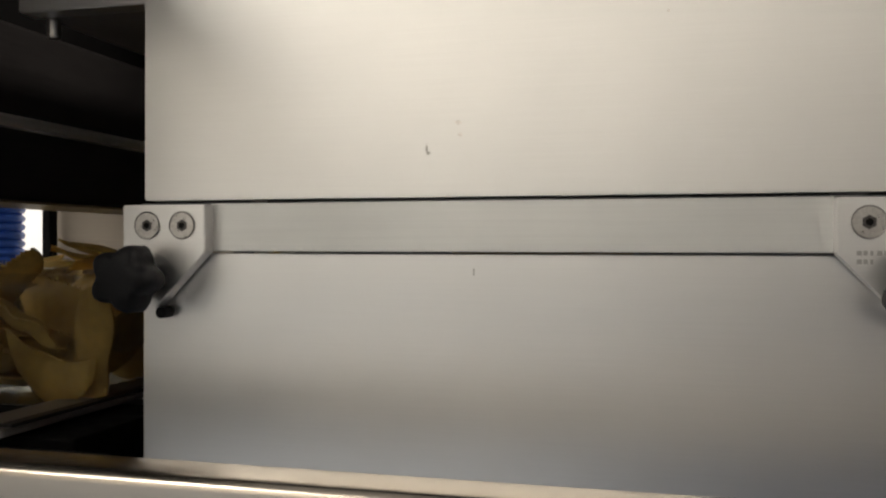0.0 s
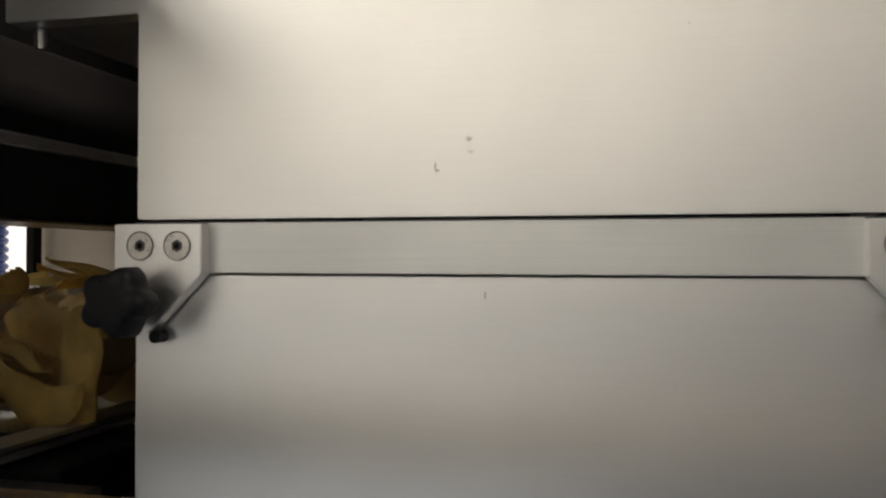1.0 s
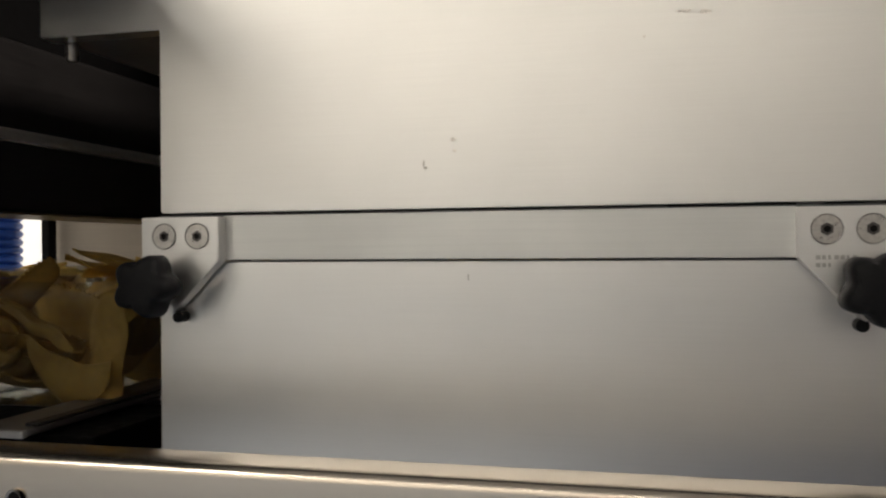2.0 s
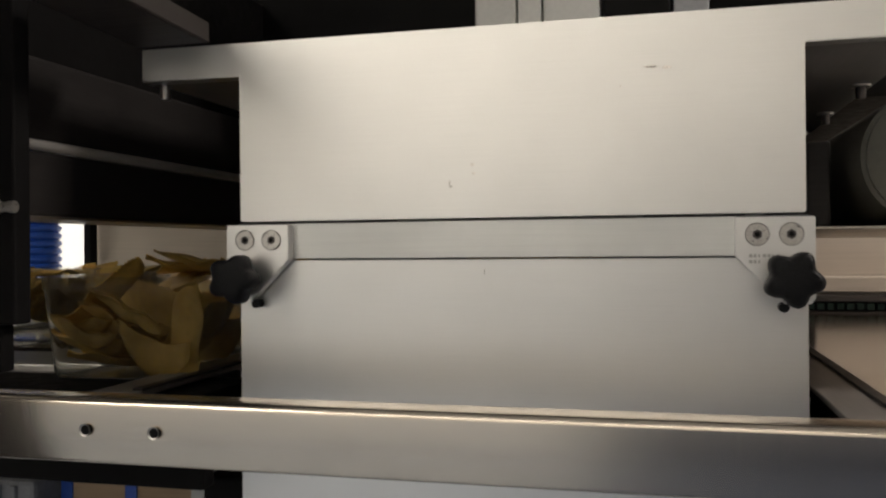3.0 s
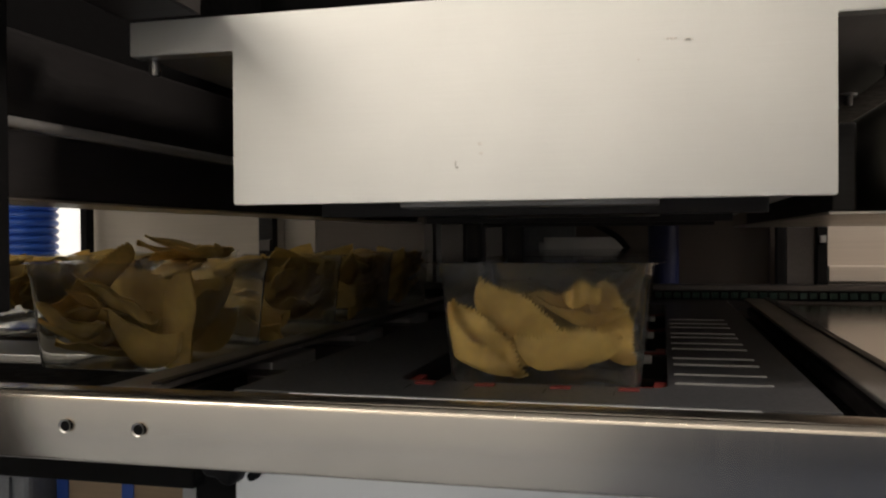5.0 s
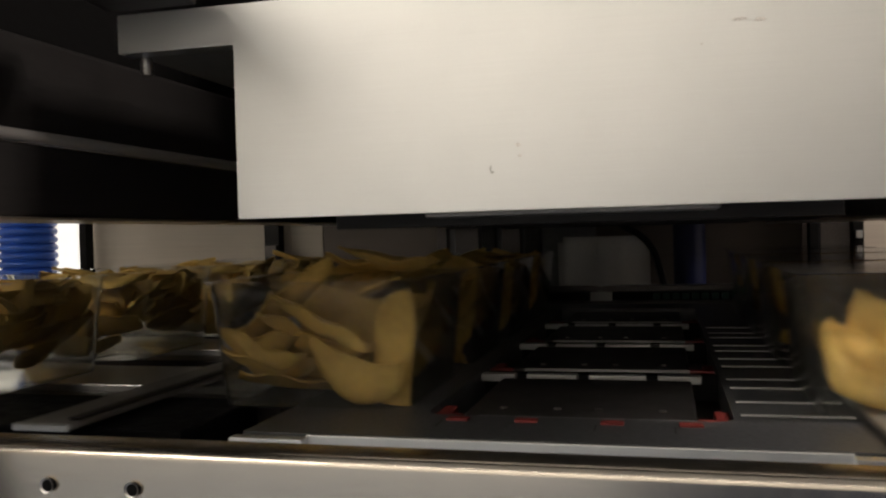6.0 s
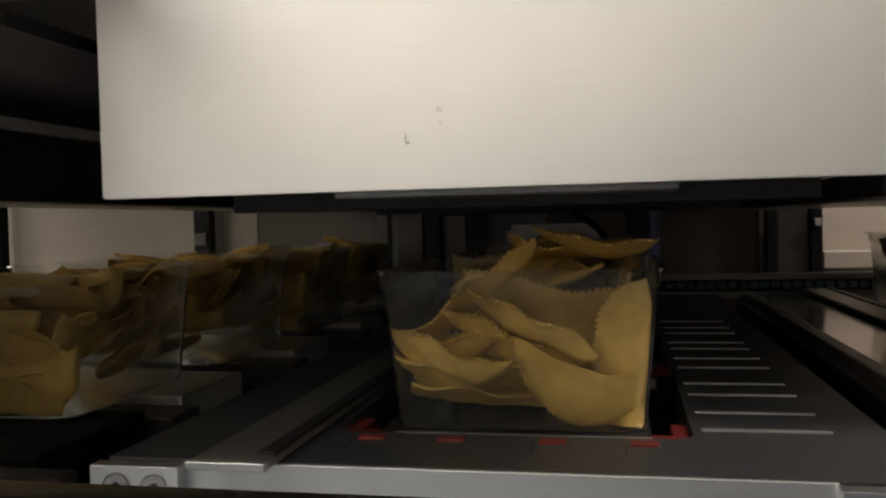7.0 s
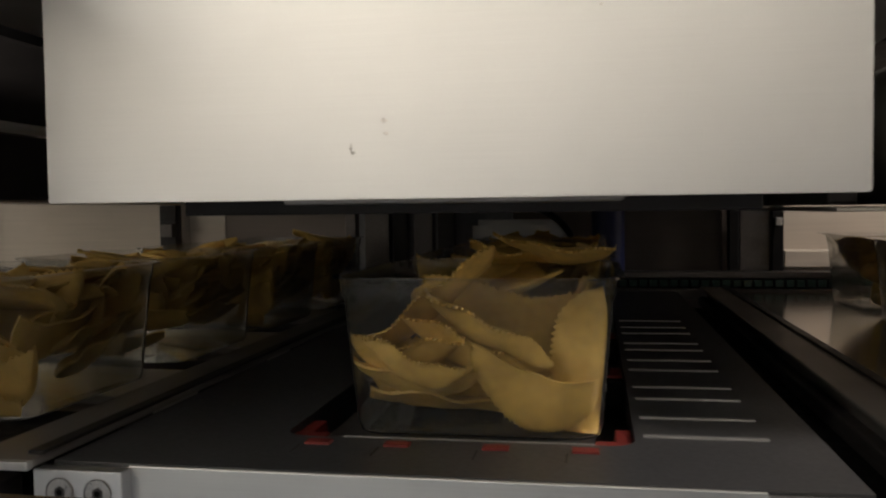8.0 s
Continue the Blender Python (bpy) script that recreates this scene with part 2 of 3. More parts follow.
# ---- upper sealing tool ----
def upper_tool():
    t = thing("upper_tool", (0.21, 0.5, 1.10), "brushed aluminium upper sealing tool hanging over the trays", "sealing tool")
    part("front_plate", prism([(-0.087, 1.242), (-0.087, 1.2155), (0, 1.2155), (0, 1.1), (0.42, 1.1), (0.42, 1.2155), (0.507, 1.2155), (0.507, 1.242)], 0, 0.016, 0.0008), ALU, t)
    part("body", box(0.003, 0.417, 0.0165, 1.0, 1.106, 1.24, 0.002), ALU, t)
    for x0, x1 in ((-0.087, 0.0), (0.42, 0.507)):
        part("side_arm", box(x0 + 0.002, x1 - 0.001, 0.0165, 1.0, 1.217, 1.2415, 0.001), JAW_M, t, "worn plain steel side arm")
    for y in Y_TRAYS:
        part("seal_head", box(0.11, 0.31, y - 0.095, y + 0.095, 1.098, 1.1055, 0.002), JAW_M, t, "worn sealing head face")
    for y in (0.11, 0.45, 0.8):
        part("clamp_rail", box(0.03, 0.39, y - 0.01, y + 0.01, 1.092, 1.1055, 0.001), DARK, t)
    for x, y in ((-0.079, 0.022), (0.494, 0.19), (0.494, 0.355), (0.494, 0.52)):
        bolt = part("bolt", rod((x, y, 1.2045), (x, y, 1.2165), 0.0042, 14, bevel=0.0008), STEEL_SCREW if x < 0 else DARK_SATIN, t, "steel bolt end", True)
        if x > 0:
            part("washer", rod((x, y, 1.2145), (x, y, 1.2168), 0.0085, 20), STEEL_SCREW, bolt, "", True)
    # wiped marks on the front plate
    def mark(x, z, w, h, mat, seed):
        rnd = random.Random(seed)
        b = bmesh.new()
        pts = [(x + w * math.cos(a) * rnd.uniform(0.5, 1), z + h * math.sin(a) * rnd.uniform(0.5, 1)) for a in [i * math.tau / 11 for i in range(11)]]
        b.faces.new([b.verts.new((px, -0.0003, pz)) for px, pz in pts])
        out = bmesh.ops.extrude_face_region(b, geom=b.faces[:])
        bmesh.ops.translate(b, verts=[v for v in out["geom"] if isinstance(v, bmesh.types.BMVert)], vec=(0, 0.0006, 0))
        part("smudge", b, mat, t, "small dark smudge")
    mark(0.1715, 1.126, 0.0008, 0.0026, SMUDGE, 1)
    mark(0.1725, 1.1235, 0.0016, 0.0011, SMUDGE, 2)
    mark(0.190, 1.133, 0.0017, 0.0012, SMUDGE_RED, 3)
    mark(0.189, 1.1395, 0.0028, 0.0014, SMUDGE_RED, 4)
    mark(0.318, 1.2045, 0.005, 0.0012, SMUDGE_RED, 5)
    mark(0.329, 1.2035, 0.004, 0.0016, SMUDGE_RED, 6)
    mark(0.297, 1.192, 0.0012, 0.0009, SMUDGE_RED, 7)


# ---- lower sealing tool (built in its lowered place) ----
TOP = 0.959


def star_knob(x, z, parent, turn):
    b = bmesh.new()
    n, y0, y1 = 60, -0.046, -0.024
    rings = []
    for y, k in ((y1, 0.62), (y1 - 0.001, 0.9), (y1 - 0.004, 1.0), (y0 + 0.006, 1.0), (y0 + 0.002, 0.93), (y0, 0.8)):
        ring = []
        for i in range(n):
            a = i * math.tau / n
            lobe = 0.5 + 0.5 * math.cos(5 * a + turn)
            r = k * (0.0142 + 0.0048 * lobe ** 0.8)
            ring.append(b.verts.new((x + r * math.cos(a), y, z + r * math.sin(a))))
        rings.append(ring)
    for r0, r1 in zip(rings, rings[1:]):
        for i in range(n):
            b.faces.new((r0[i], r0[(i + 1) % n], r1[(i + 1) % n], r1[i]))
    b.faces.new(rings[0])
    dish = [b.verts.new((x + 0.0085 * math.cos(i * math.tau / n), y0 - 0.0006, z + 0.0085 * math.sin(i * math.tau / n))) for i in range(n)]
    for i in range(n):
        b.faces.new((rings[-1][i], rings[-1][(i + 1) % n], dish[(i + 1) % n], dish[i]))
    b.faces.new(dish)
    k = part("star_knob", b, KNOB, parent, "black five-lobed plastic star knob", True)
    part("stem", rod((x, -0.0255, z), (x, -0.010, z), 0.008, 20), KNOB, k, "", True)
    return k


def socket_screw(x, z, y, parent):
    ring = rod((x, y - 0.0004, z), (x, y + 0.003, z), 0.0072, 36)
    s = part("screw", ring, STEEL_SCREW, parent, "countersunk steel socket screw", True)
    b = bmesh.new()
    for r0, r1, yy in ((0.0072, 0.0079, -0.0005),):
        vs = [[b.verts.new((x + r * math.cos(i * math.tau / 36), y + yy - (0.0004 if r == r1 else 0), z + r * math.sin(i * math.tau / 36))) for i in range(36)] for r in (r0, r1)]
        for i in range(36):
            b.faces.new((vs[0][i], vs[0][(i + 1) % 36], vs[1][(i + 1) % 36], vs[1][i]))
    # grey rim and dark hexagons colour in the shade of gap and socket
    part("rim", b, JAW_M, s, "", True)
    part("socket", rod((x, y - 0.0007, z), (x, y + 0.001, z), 0.0034, 6), DARK_SATIN, s, "raised dark hexagon in place of the socket's shade")
    part("bore_shade", rod((x, y - 0.0010, z), (x, y + 0.001, z), 0.0019, 6), BLACK, s)


def lower_tool():
    t = thing("lower_tool", (0.21, 0.5, 0.72), "brushed aluminium lower sealing tool with star knobs", "sealing tool")
    # top plate: frame strips round four pockets
    x0, x1, p0, p1 = 0.0, 0.422, 0.107, 0.316
    zt, zb = TOP, TOP - 0.0255
    b = bmesh.new()
    for a, c, d, e in ((x0, p0, -0.002, 1.0), (p1, x1, -0.002, 1.0), (p0, p1, -0.002, 0.067), (p0, p1, 0.90, 1.0)):
        box(a, c, d, e, zb, zt, bm=b)
    for cx, sx in ((p0, 1), (p1, -1)):
        pts = [(cx, 0.067)] + [(cx + sx * 0.014 * (1 - math.cos(a)), 0.067 + 0.014 * (1 - math.sin(a))) for a in [i * math.pi / 12 for i in range(7)]]
        lo = [b.verts.new((px, py, zb)) for px, py in pts]
        hi = [b.verts.new((px, py, zt)) for px, py in pts]
        b.faces.new(hi)
        b.faces.new(lo[::-1])
        for i in range(len(pts)):
            b.faces.new((lo[i], lo[(i + 1) % len(pts)], hi[(i + 1) % len(pts)], hi[i]))
    part("top_plate", b, ALU_DARK, t, "grey anodised top plate with tray pockets")
    for k in range(3):
        y = 0.256 + 0.215 * k
        for a, b2 in ((p0, p0 + 0.032), (p0 + 0.042, p0 + 0.088), (p0 + 0.098, p0 + 0.148), (p0 + 0.158, p1 - 0.014)):
            part("crossbar", box(a, b2, y, y + 0.012, zt - 0.009, zt - 0.002, 0.001), ALU_BRIGHT, t, "bright crossbar between tray pockets")
        # black base: the pocket's shade behind the bar is its colour
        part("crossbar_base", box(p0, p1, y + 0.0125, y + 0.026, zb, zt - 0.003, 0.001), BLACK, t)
    part("front_strip", box(0.0455, 0.3740, -0.0045, -0.0022, zt - 0.0278, zt - 0.0006, 0.0006), ALU_STRIP, t, "milled aluminium strip between the brackets")
    part("front_panel", box(0.0008, 0.4205, -0.002, 0.010, 0.60, zt - 0.0288, 0.0008), ALU, t, "brushed aluminium front panel")
    part("body", box(0.003, 0.418, 0.0105, 0.998, 0.60, zt - 0.030, 0.001), DARK_SATIN, t)
    for k in range(11):
        y = [0.087, 0.134, 0.191, 0.232][k % 4] + 0.215 * (k // 4)
        part("slot_insert", box(0.321, 0.392, y, y + 0.0045, zt - 0.001, zt + 0.0012, 0.0005), SLOT_M, t, "bright slot edge")
    for x in (0.134, 0.181, 0.238, 0.288):
        part("red_tab", box(x - 0.0075, x + 0.0075, 0.048, 0.057, zt - 0.001, zt + 0.0014, 0.0004), RED, t, "small red tab at the pocket edge")
        part("tab_line", box(x - 0.0105, x - 0.0095, 0.030, 0.047, zt - 0.001, zt + 0.0003), DARK, t)
    for x, s in ((p0 + 0.001, 1), (p1 - 0.001, -1)):
        for k in range(4):
            y = 0.07 + 0.215 * k
            b = bmesh.new()
            box(min(x, x + s * 0.010), max(x, x + s * 0.010), y + 0.012, y + 0.050, zt - 0.024, zt - 0.004, 0.001, bm=b)
            box(min(x, x + s * 0.022), max(x, x + s * 0.022), y + 0.008, y + 0.018, zt - 0.024, zt - 0.003, 0.001, bm=b)
            part("corner_insert", b, RED, t, "red silicone corner insert")
    # brackets with their screws and knobs
    for a, b2, s in ((-0.0045, 0.0472, 1), (0.3732, 0.4235, -1)):
        inner, outer = (b2, a) if s > 0 else (a, b2)
        ztop = zt - 0.0015
        tip = inner - s * 0.031
        pts = [(outer, ztop), (inner, ztop), (inner, zt - 0.028), (tip, zt - 0.060), (outer + s * 0.003, zt - 0.060), (outer, zt - 0.056)]
        br = part("bracket", prism(pts, -0.0140, -0.0040, 0.0005), ALU, t, "chamfered aluminium clamp bracket")
        for x in ((0.0112, 0.0333) if s > 0 else (0.3868, 0.4084)):
            socket_screw(x, zt - 0.0132, -0.0140, br)
        kx = 0.0125 if s > 0 else 0.4065
        star_knob(kx, zt - 0.0425, br, 0.3 if s > 0 else 0.9)
        part("threaded_pin", rod((kx + (0.0055 if s > 0 else -0.0025), -0.011, zt - 0.0625), (kx + (0.0055 if s > 0 else -0.0025), 0.001, zt - 0.0625), 0.0034, 14), KNOB, br, "", True)
        if s < 0:
            for r, (n0, zz) in enumerate(((0.3815, 0.0265), (0.3815, 0.0305))):
                for i in range(7 if r == 0 else 3):
                    w = [0.0022, 0.0018, 0.0012, 0.0022, 0.002, 0.0012, 0.002][i]
                    part("stamped_mark", box(n0 + i * 0.0029, n0 + i * 0.0029 + w, -0.0142, -0.0138, zt - zz - 0.0022, zt - zz), LABEL_INK, br)
    b = bmesh.new()
    box(0.1975, 0.1983, -0.0023, -0.0018, zt - 0.040, zt - 0.0365, bm=b)
    part("smudge", b, SMUDGE, t)
    return t


upper_tool()
lower = lower_tool()


# ---- fixed pocket floor under the trays ----
def pocket_support():
    t = thing("pocket_support", (0.21, 0.5, 0.6), "dark lifting plates under the tray pockets", "support plate")
    for k, y in enumerate(Y_TRAYS):
        p = part("support_plate", box(0.130, 0.293, y - 0.082, y + 0.082, 0.935, 0.956, 0.002), DARK, t)
        part("front_lip", box(0.142, 0.293, y - 0.0850, y - 0.0822, 0.945, 0.9572, 0.0005), SLOT_M, p, "bright plate edge")
        for x in (0.155, 0.195, 0.225, 0.27):
            part("screw_head", rod((x, y - 0.05, 0.9555), (x, y - 0.05, 0.9567), 0.003, 12), STEEL_SCREW, p, "small steel screw head", True)
        part("column", rod((0.21, y, 0.936), (0.21, y, 0.62), 0.02, 20), DARK_SATIN, t, "", True)


# ---- front rail ----
def front_rail():
    t = thing("front_rail", (0.2, -0.13, 0.942), "brushed stainless steel front rail with two bored holes", "machine rail")
    y0, y1, z0, z1, r = -0.150, -0.122, 0.942, 0.984, 0.005
    pts = []
    for cy, cz, a0 in ((y0 + r, z1 - r, 180), (y1 - r, z1 - r, 90), (y1 - r, z0 + r * 0.5, 0), (y0 + r, z0 + r * 0.5, 270)):
        rr = r if cz > 0.96 else r * 0.5
        for i in range(6):
            a = radians(a0 - i * 18)
            pts.append((cy + rr * math.cos(a), cz + rr * math.sin(a)))
    part("tube", side_prism(pts, -0.16 - 1.2, 1.8), RAIL_M, t, "", True)
    for x in (-0.032, 0.017):
        # no hole is cut; a black disc gives its inner shade
        h = part("hole_disc", rod((x, -0.1504, 0.964), (x, -0.1485, 0.964), 0.0034, 24), BLACK, t, "black disc standing in for a shaded threaded hole", True)
        b = bmesh.new()
        vs = [[b.verts.new((x + rr * math.cos(i * math.tau / 24), -0.1503 - dy, 0.964 + rr * math.sin(i * math.tau / 24))) for i in range(24)] for rr, dy in ((0.0031, 0.0002), (0.0042, 0.0008))]
        for i in range(24):
            b.faces.new((vs[0][i], vs[0][(i + 1) % 24], vs[1][(i + 1) % 24], vs[1][i]))
        part("chamfer", b, STEEL_SCREW, h, "", True)


pocket_support()
front_rail()


# ---- frame on the infeed side ----
def side_frame(xf, s, label):
    t = thing("side_frame", (xf, 0.5, 1.1), label, "machine frame")
    a, b2 = (xf - 0.06, xf) if s > 0 else (xf, xf + 0.06)
    part("lower_beam", box(a, b2, -0.14, 1.04, 1.106, 1.1568, 0.003), DARK, t, "dark beam")
    part("bottom_flange", box(a, b2 + (0.006 if s > 0 else 0), -0.14, 1.04, 1.1035, 1.1055, 0.0005), STEEL, t, "thin steel flange")
    # highlight along the dark beam, put in as a pale bead
    part("bead", rod((xf + 0.001 * s, -0.14, 1.1615), (xf + 0.001 * s, 1.04, 1.1615), 0.0042, 24), BEAD_HIGHLIGHT, t, "round bead whose pale colour gives the beam's highlight", True)
    part("upper_beam", box(a - 0.006, b2 - 0.006, -0.14, 1.04, 1.1662, 1.233, 0.003), DARK, t, "dark satin beam")
    part("top_channel", box(a - 0.03, b2 - 0.03, -0.14, 1.04, 1.2345, 1.40, 0.003), BLACK, t)
    return t


side_frame(-0.15, 1, "dark satin side frame over the infeed trays")


def guard_post():
    t = thing("guard_post", (-0.2, -0.1, 1.02), "black guard door post with a bolt", "machine guard")
    part("post", box(-0.36, -0.116, -0.112, -0.095, 1.026, 1.60, 0.002), BLACK, t)
    part("lower_lug", box(-0.36, -0.128, -0.112, -0.098, 0.992, 1.0255, 0.002), BLACK, t)
    # leaf added out of view; it darkens the left ends of arm and rail
    part("unseen_dark_leaf", box(-0.175, -0.163, -0.275, -0.1525, 0.80, 1.60, 0.003), DARK, t, "unseen dark leaf added to darken reflections on the left")
    bolt = part("bolt", rod((-0.1375, -0.116, 1.109), (-0.116, -0.116, 1.109), 0.0035, 14), STEEL_SCREW, t, "steel bolt", True)
    part("nut", rod((-0.131, -0.116, 1.109), (-0.125, -0.116, 1.109), 0.0055, 6), STEEL_SCREW, bolt)
    part("tip", rod((-0.1165, -0.116, 1.109), (-0.112, -0.116, 1.109), 0.0042, 14), STEEL_SCREW, bolt, "", True)


guard_post()

# sloping guide bar over the side arm
def guide_bar():
    t = thing("guide_bar", (-0.053, -0.002, 1.2435), "dull dark sloping guide bar above the tool arm", "guide bar")
    for name, x0, x1, lift in (("bar", -0.0865, -0.0275, 0.014), ("side_flange", -0.0272, -0.0245, 0.016), ("side_flange", -0.0895, -0.0868, 0.016)):
        part(name, side_prism([(-0.002, 1.2435), (-0.002, 1.2435 + lift), (-0.36, 1.2565 + lift), (-0.36, 1.2565)], x0, x1, 0.0006), GUIDE_M, t)


guide_bar()


# ---- housing and valve blocks above the tool ----
def head_housing():
    t = thing("head_housing", (0.2, 0.7, 1.24), "black housing added as dark backdrop above the tool, with unseen shading roof", "machine housing")
    # black block added as backdrop; the roof, out of view, shades the inside
    part("casing", box(-0.9, 0.62, 0.42, 1.09, 1.2435, 1.85, 0.01), BLACK, t)
    part("unseen_shade_roof", box(-0.9, 0.62, -0.05, 1.09, 1.855, 1.87, 0.002), DARK, t)
    v = thing("valve_block", (0.2, 0.25, 1.2425), "light grey valve block with indicator lights", "valve block")
    for a, b2 in ((0.142, 0.184), (0.186, 0.210), (0.212, 0.268)):
        part("grey_module", box(a, b2, 0.24, 0.40, 1.2425, 1.52, 0.002), GREY_CASE, v, "light grey casing")
    m = part("black_module", box(0.271, 0.335, 0.24, 0.40, 1.2425, 1.52, 0.002), BLACK, v, "black module")
    for x in (0.283, 0.302, 0.318):
        part("indicator", box(x - 0.003, x + 0.003, 0.238, 0.2405, 1.327, 1.332), LED, m, "small white indicator light")
    part("brass_module", box(0.338, 0.372, 0.25, 0.40, 1.2425, 1.5, 0.002), MESH_GREY, v, "grey module")


head_housing()


# ---- outfeed side: roller, plates ----
def film_roller():
    t = thing("film_roller", (0.545, 0.4, 1.152), "grey-green film rewind roller beside the tool", "roller")
    part("roller", rod((0.548, 0.17, 1.152), (0.548, 0.95, 1.152), 0.058, 48, bevel=0.004), ROLLER_M, t, "", True)
    part("shaft", rod((0.548, 0.12, 1.152), (0.548, 0.169, 1.152), 0.012, 20), DARK_SATIN, t, "", True)
    s = thing("outfeed_shelf", (0.5, 0.5, 1.09), "thin steel cover plate under the roller", "cover plate")
    part("plate", box(0.435, 0.9, 0.12, 1.0, 1.090, 1.0925, 0.0008), STEEL, s)
    part("backing", box(0.455, 0.475, 0.22, 1.0, 1.0945, 1.172, 0.002), DARK, s)


film_roller()


# ---- infeed bed ----
def infeed_bed():
    t = thing("infeed_bed", (-0.4, 0.5, 0.6), "infeed bed of steel cross plates between black gaps", "conveyor bed")
    part("tray_bed", box(-1.3, -0.022, 0.0, 1.02, 0.915, 0.9255, 0.002), BLACK, t)
    part("front_strip", box(-1.3, -0.05, 0.003, 0.120, 0.926, 0.9562, 0.0015), BLACK, t, "black strip under the trays")
    for k in range(5):
        far = 0.278 + 0.232 * k
        part("cross_plate", box(-1.3, -0.050, max(0.005, far - 0.108), min(1.015, far), 0.926, 0.9565, 0.0015), PLATE_M, t, "steel cross plate")
        if k < 4:
            part("low_plate", box(-1.3, -0.034, far - 0.150, far - 0.1085, 0.926, 0.950, 0.0015), DARK_SATIN, t, "lower dark steel plate")
    part("front_skirt", box(-1.3, -0.02, -0.02, -0.001, 0.903, 0.951, 0.0015), DARK, t)
    o = thing("outfeed_bed", (0.8, 0.5, 0.6), "outfeed bed of smooth steel beside the tool", "conveyor bed")
    part("bed_plate", box(0.4855, 1.6, 0.03, 1.02, 0.935, 0.9562, 0.0015), BED_M, o)
    part("edge_rail", box(0.470, 0.485, 0.03, 1.02, 0.935, 0.9582, 0.0015), JAW_M, o, "worn steel edge rail")
    part("side_skirt", box(0.458, 0.4695, 0.03, 1.02, 0.935, 0.949, 0.0015), DARK, o)
    part("bed_frame", box(0.436, 1.6, 0.04, 1.02, 0.86, 0.93, 0.002), BLACK, o)


infeed_bed()


# ---- drive rail and rear wall ----
def rear_side():
    r = thing("chain_rail", (0.4, 1.05, 0.99), "black chain rail along the rear of the bed", "chain rail")
    part("rail", box(-1.4, 1.58, 1.045, 1.065, 0.976, 0.988, 0.002), DARK_SATIN, r)
    part("lower_rail", box(-1.4, 1.58, 1.04, 1.06, 0.942, 0.960, 0.002), DARK_SATIN, r, "dark lower rail")
    # black sheet added to keep the bright wall out of the link gaps
    part("backing", box(-1.4, 1.58, 1.0475, 1.056, 0.9602, 0.9758), BLACK, r)
    for i in range(50):
        x = 0.25 + i * 0.0165
        part("chain_link", box(x, x + 0.012, 1.0405, 1.0470, 0.963, 0.9735, 0.001), GREEN, r, "dark chain link")
    w = thing("rear_panelling", (0, 1.3, 0.6), "beige and shade-browned steel panels of the machine rear wall", "wall panel", kind="structure")
    # BROWN panels hold their shade in the colour
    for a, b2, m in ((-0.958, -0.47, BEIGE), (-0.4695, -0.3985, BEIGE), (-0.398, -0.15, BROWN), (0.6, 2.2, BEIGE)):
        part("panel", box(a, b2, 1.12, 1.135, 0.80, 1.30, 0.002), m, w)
    part("panel", box(-0.149, 0.145, 1.143, 1.165, 0.80, 1.30, 0.002), MESH_GREY, w, "grey rear panel")
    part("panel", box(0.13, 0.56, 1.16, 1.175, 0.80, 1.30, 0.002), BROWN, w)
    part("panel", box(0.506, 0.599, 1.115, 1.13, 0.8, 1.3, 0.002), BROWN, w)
    part("ledge", box(0.6, 2.2, 1.075, 1.118, 0.992, 1.0205, 0.002), BEIGE, w, "bright ledge")
    part("upper_lintel", box(-1.7, 2.2, 1.10, 1.18, 1.302, 1.36, 0.002), DARK, w)
    p = thing("rear_posts", (0, 1.05, 0.9), "dark and steel posts of the rear frame", "machine frame")
    for a, b2, m in ((-0.935, -0.917, BLACK), (-0.505, -0.473, DARK), (-0.147, -0.128, DARK_SATIN), (-0.112, -0.066, DARK_SATIN), (-0.06, -0.035, DARK), (-0.022, 0.012, DARK_SATIN), (0.02, 0.05, DARK), (0.512, 0.528, BLACK), (0.58, 0.598, BLACK)):
        part("post", box(a, b2, 1.07, 1.095, 0.86, 1.30, 0.0015), m, p)
    part("plate", box(0.53, 0.578, 1.08, 1.092, 0.86, 1.092, 0.0015), DARK_SATIN, p, "curved steel plate between posts")
    part("latch", box(0.584, 0.594, 1.060, 1.0695, 1.062, 1.075, 0.001), ALU_BRIGHT, p, "bright latch")
    part("clip", box(-0.495, -0.47, 1.05, 1.068, 1.05, 1.075, 0.002), DARK_SATIN, p, "steel clip")
    # pneumatic hose and blue tube in the middle opening
    c = bpy.data.curves.new("air_hose", "CURVE")
    c.dimensions, c.bevel_depth, c.bevel_resolution = "3D", 0.006, 3
    sp = c.splines.new("BEZIER")
    sp.bezier_points.add(2)
    for pt, co in zip(sp.bezier_points, ((0.19, 1.07, 1.10), (0.245, 1.06, 1.06), (0.27, 1.07, 0.985))):
        pt.co, pt.handle_left_type, pt.handle_right_type = co, "AUTO", "AUTO"
    ob = new("air_hose", c)
    ob.data.materials.append(KNOB)
    tagged(ob, "black air hose hanging behind the tool", "hose")
    solid("blue_tube", rod((0.315, 1.10, 0.86), (0.315, 1.10, 1.3), 0.028, 24), NAVY, "blue plastic tube behind the tool", "tube", True)
    solid("steel_bin", rod((0.16, 1.13, 0.86), (0.16, 1.13, 1.075), 0.085, 36, bevel=0.01), GREY_CASE, "pale rounded casing behind the tool", "casing", True)


rear_side()


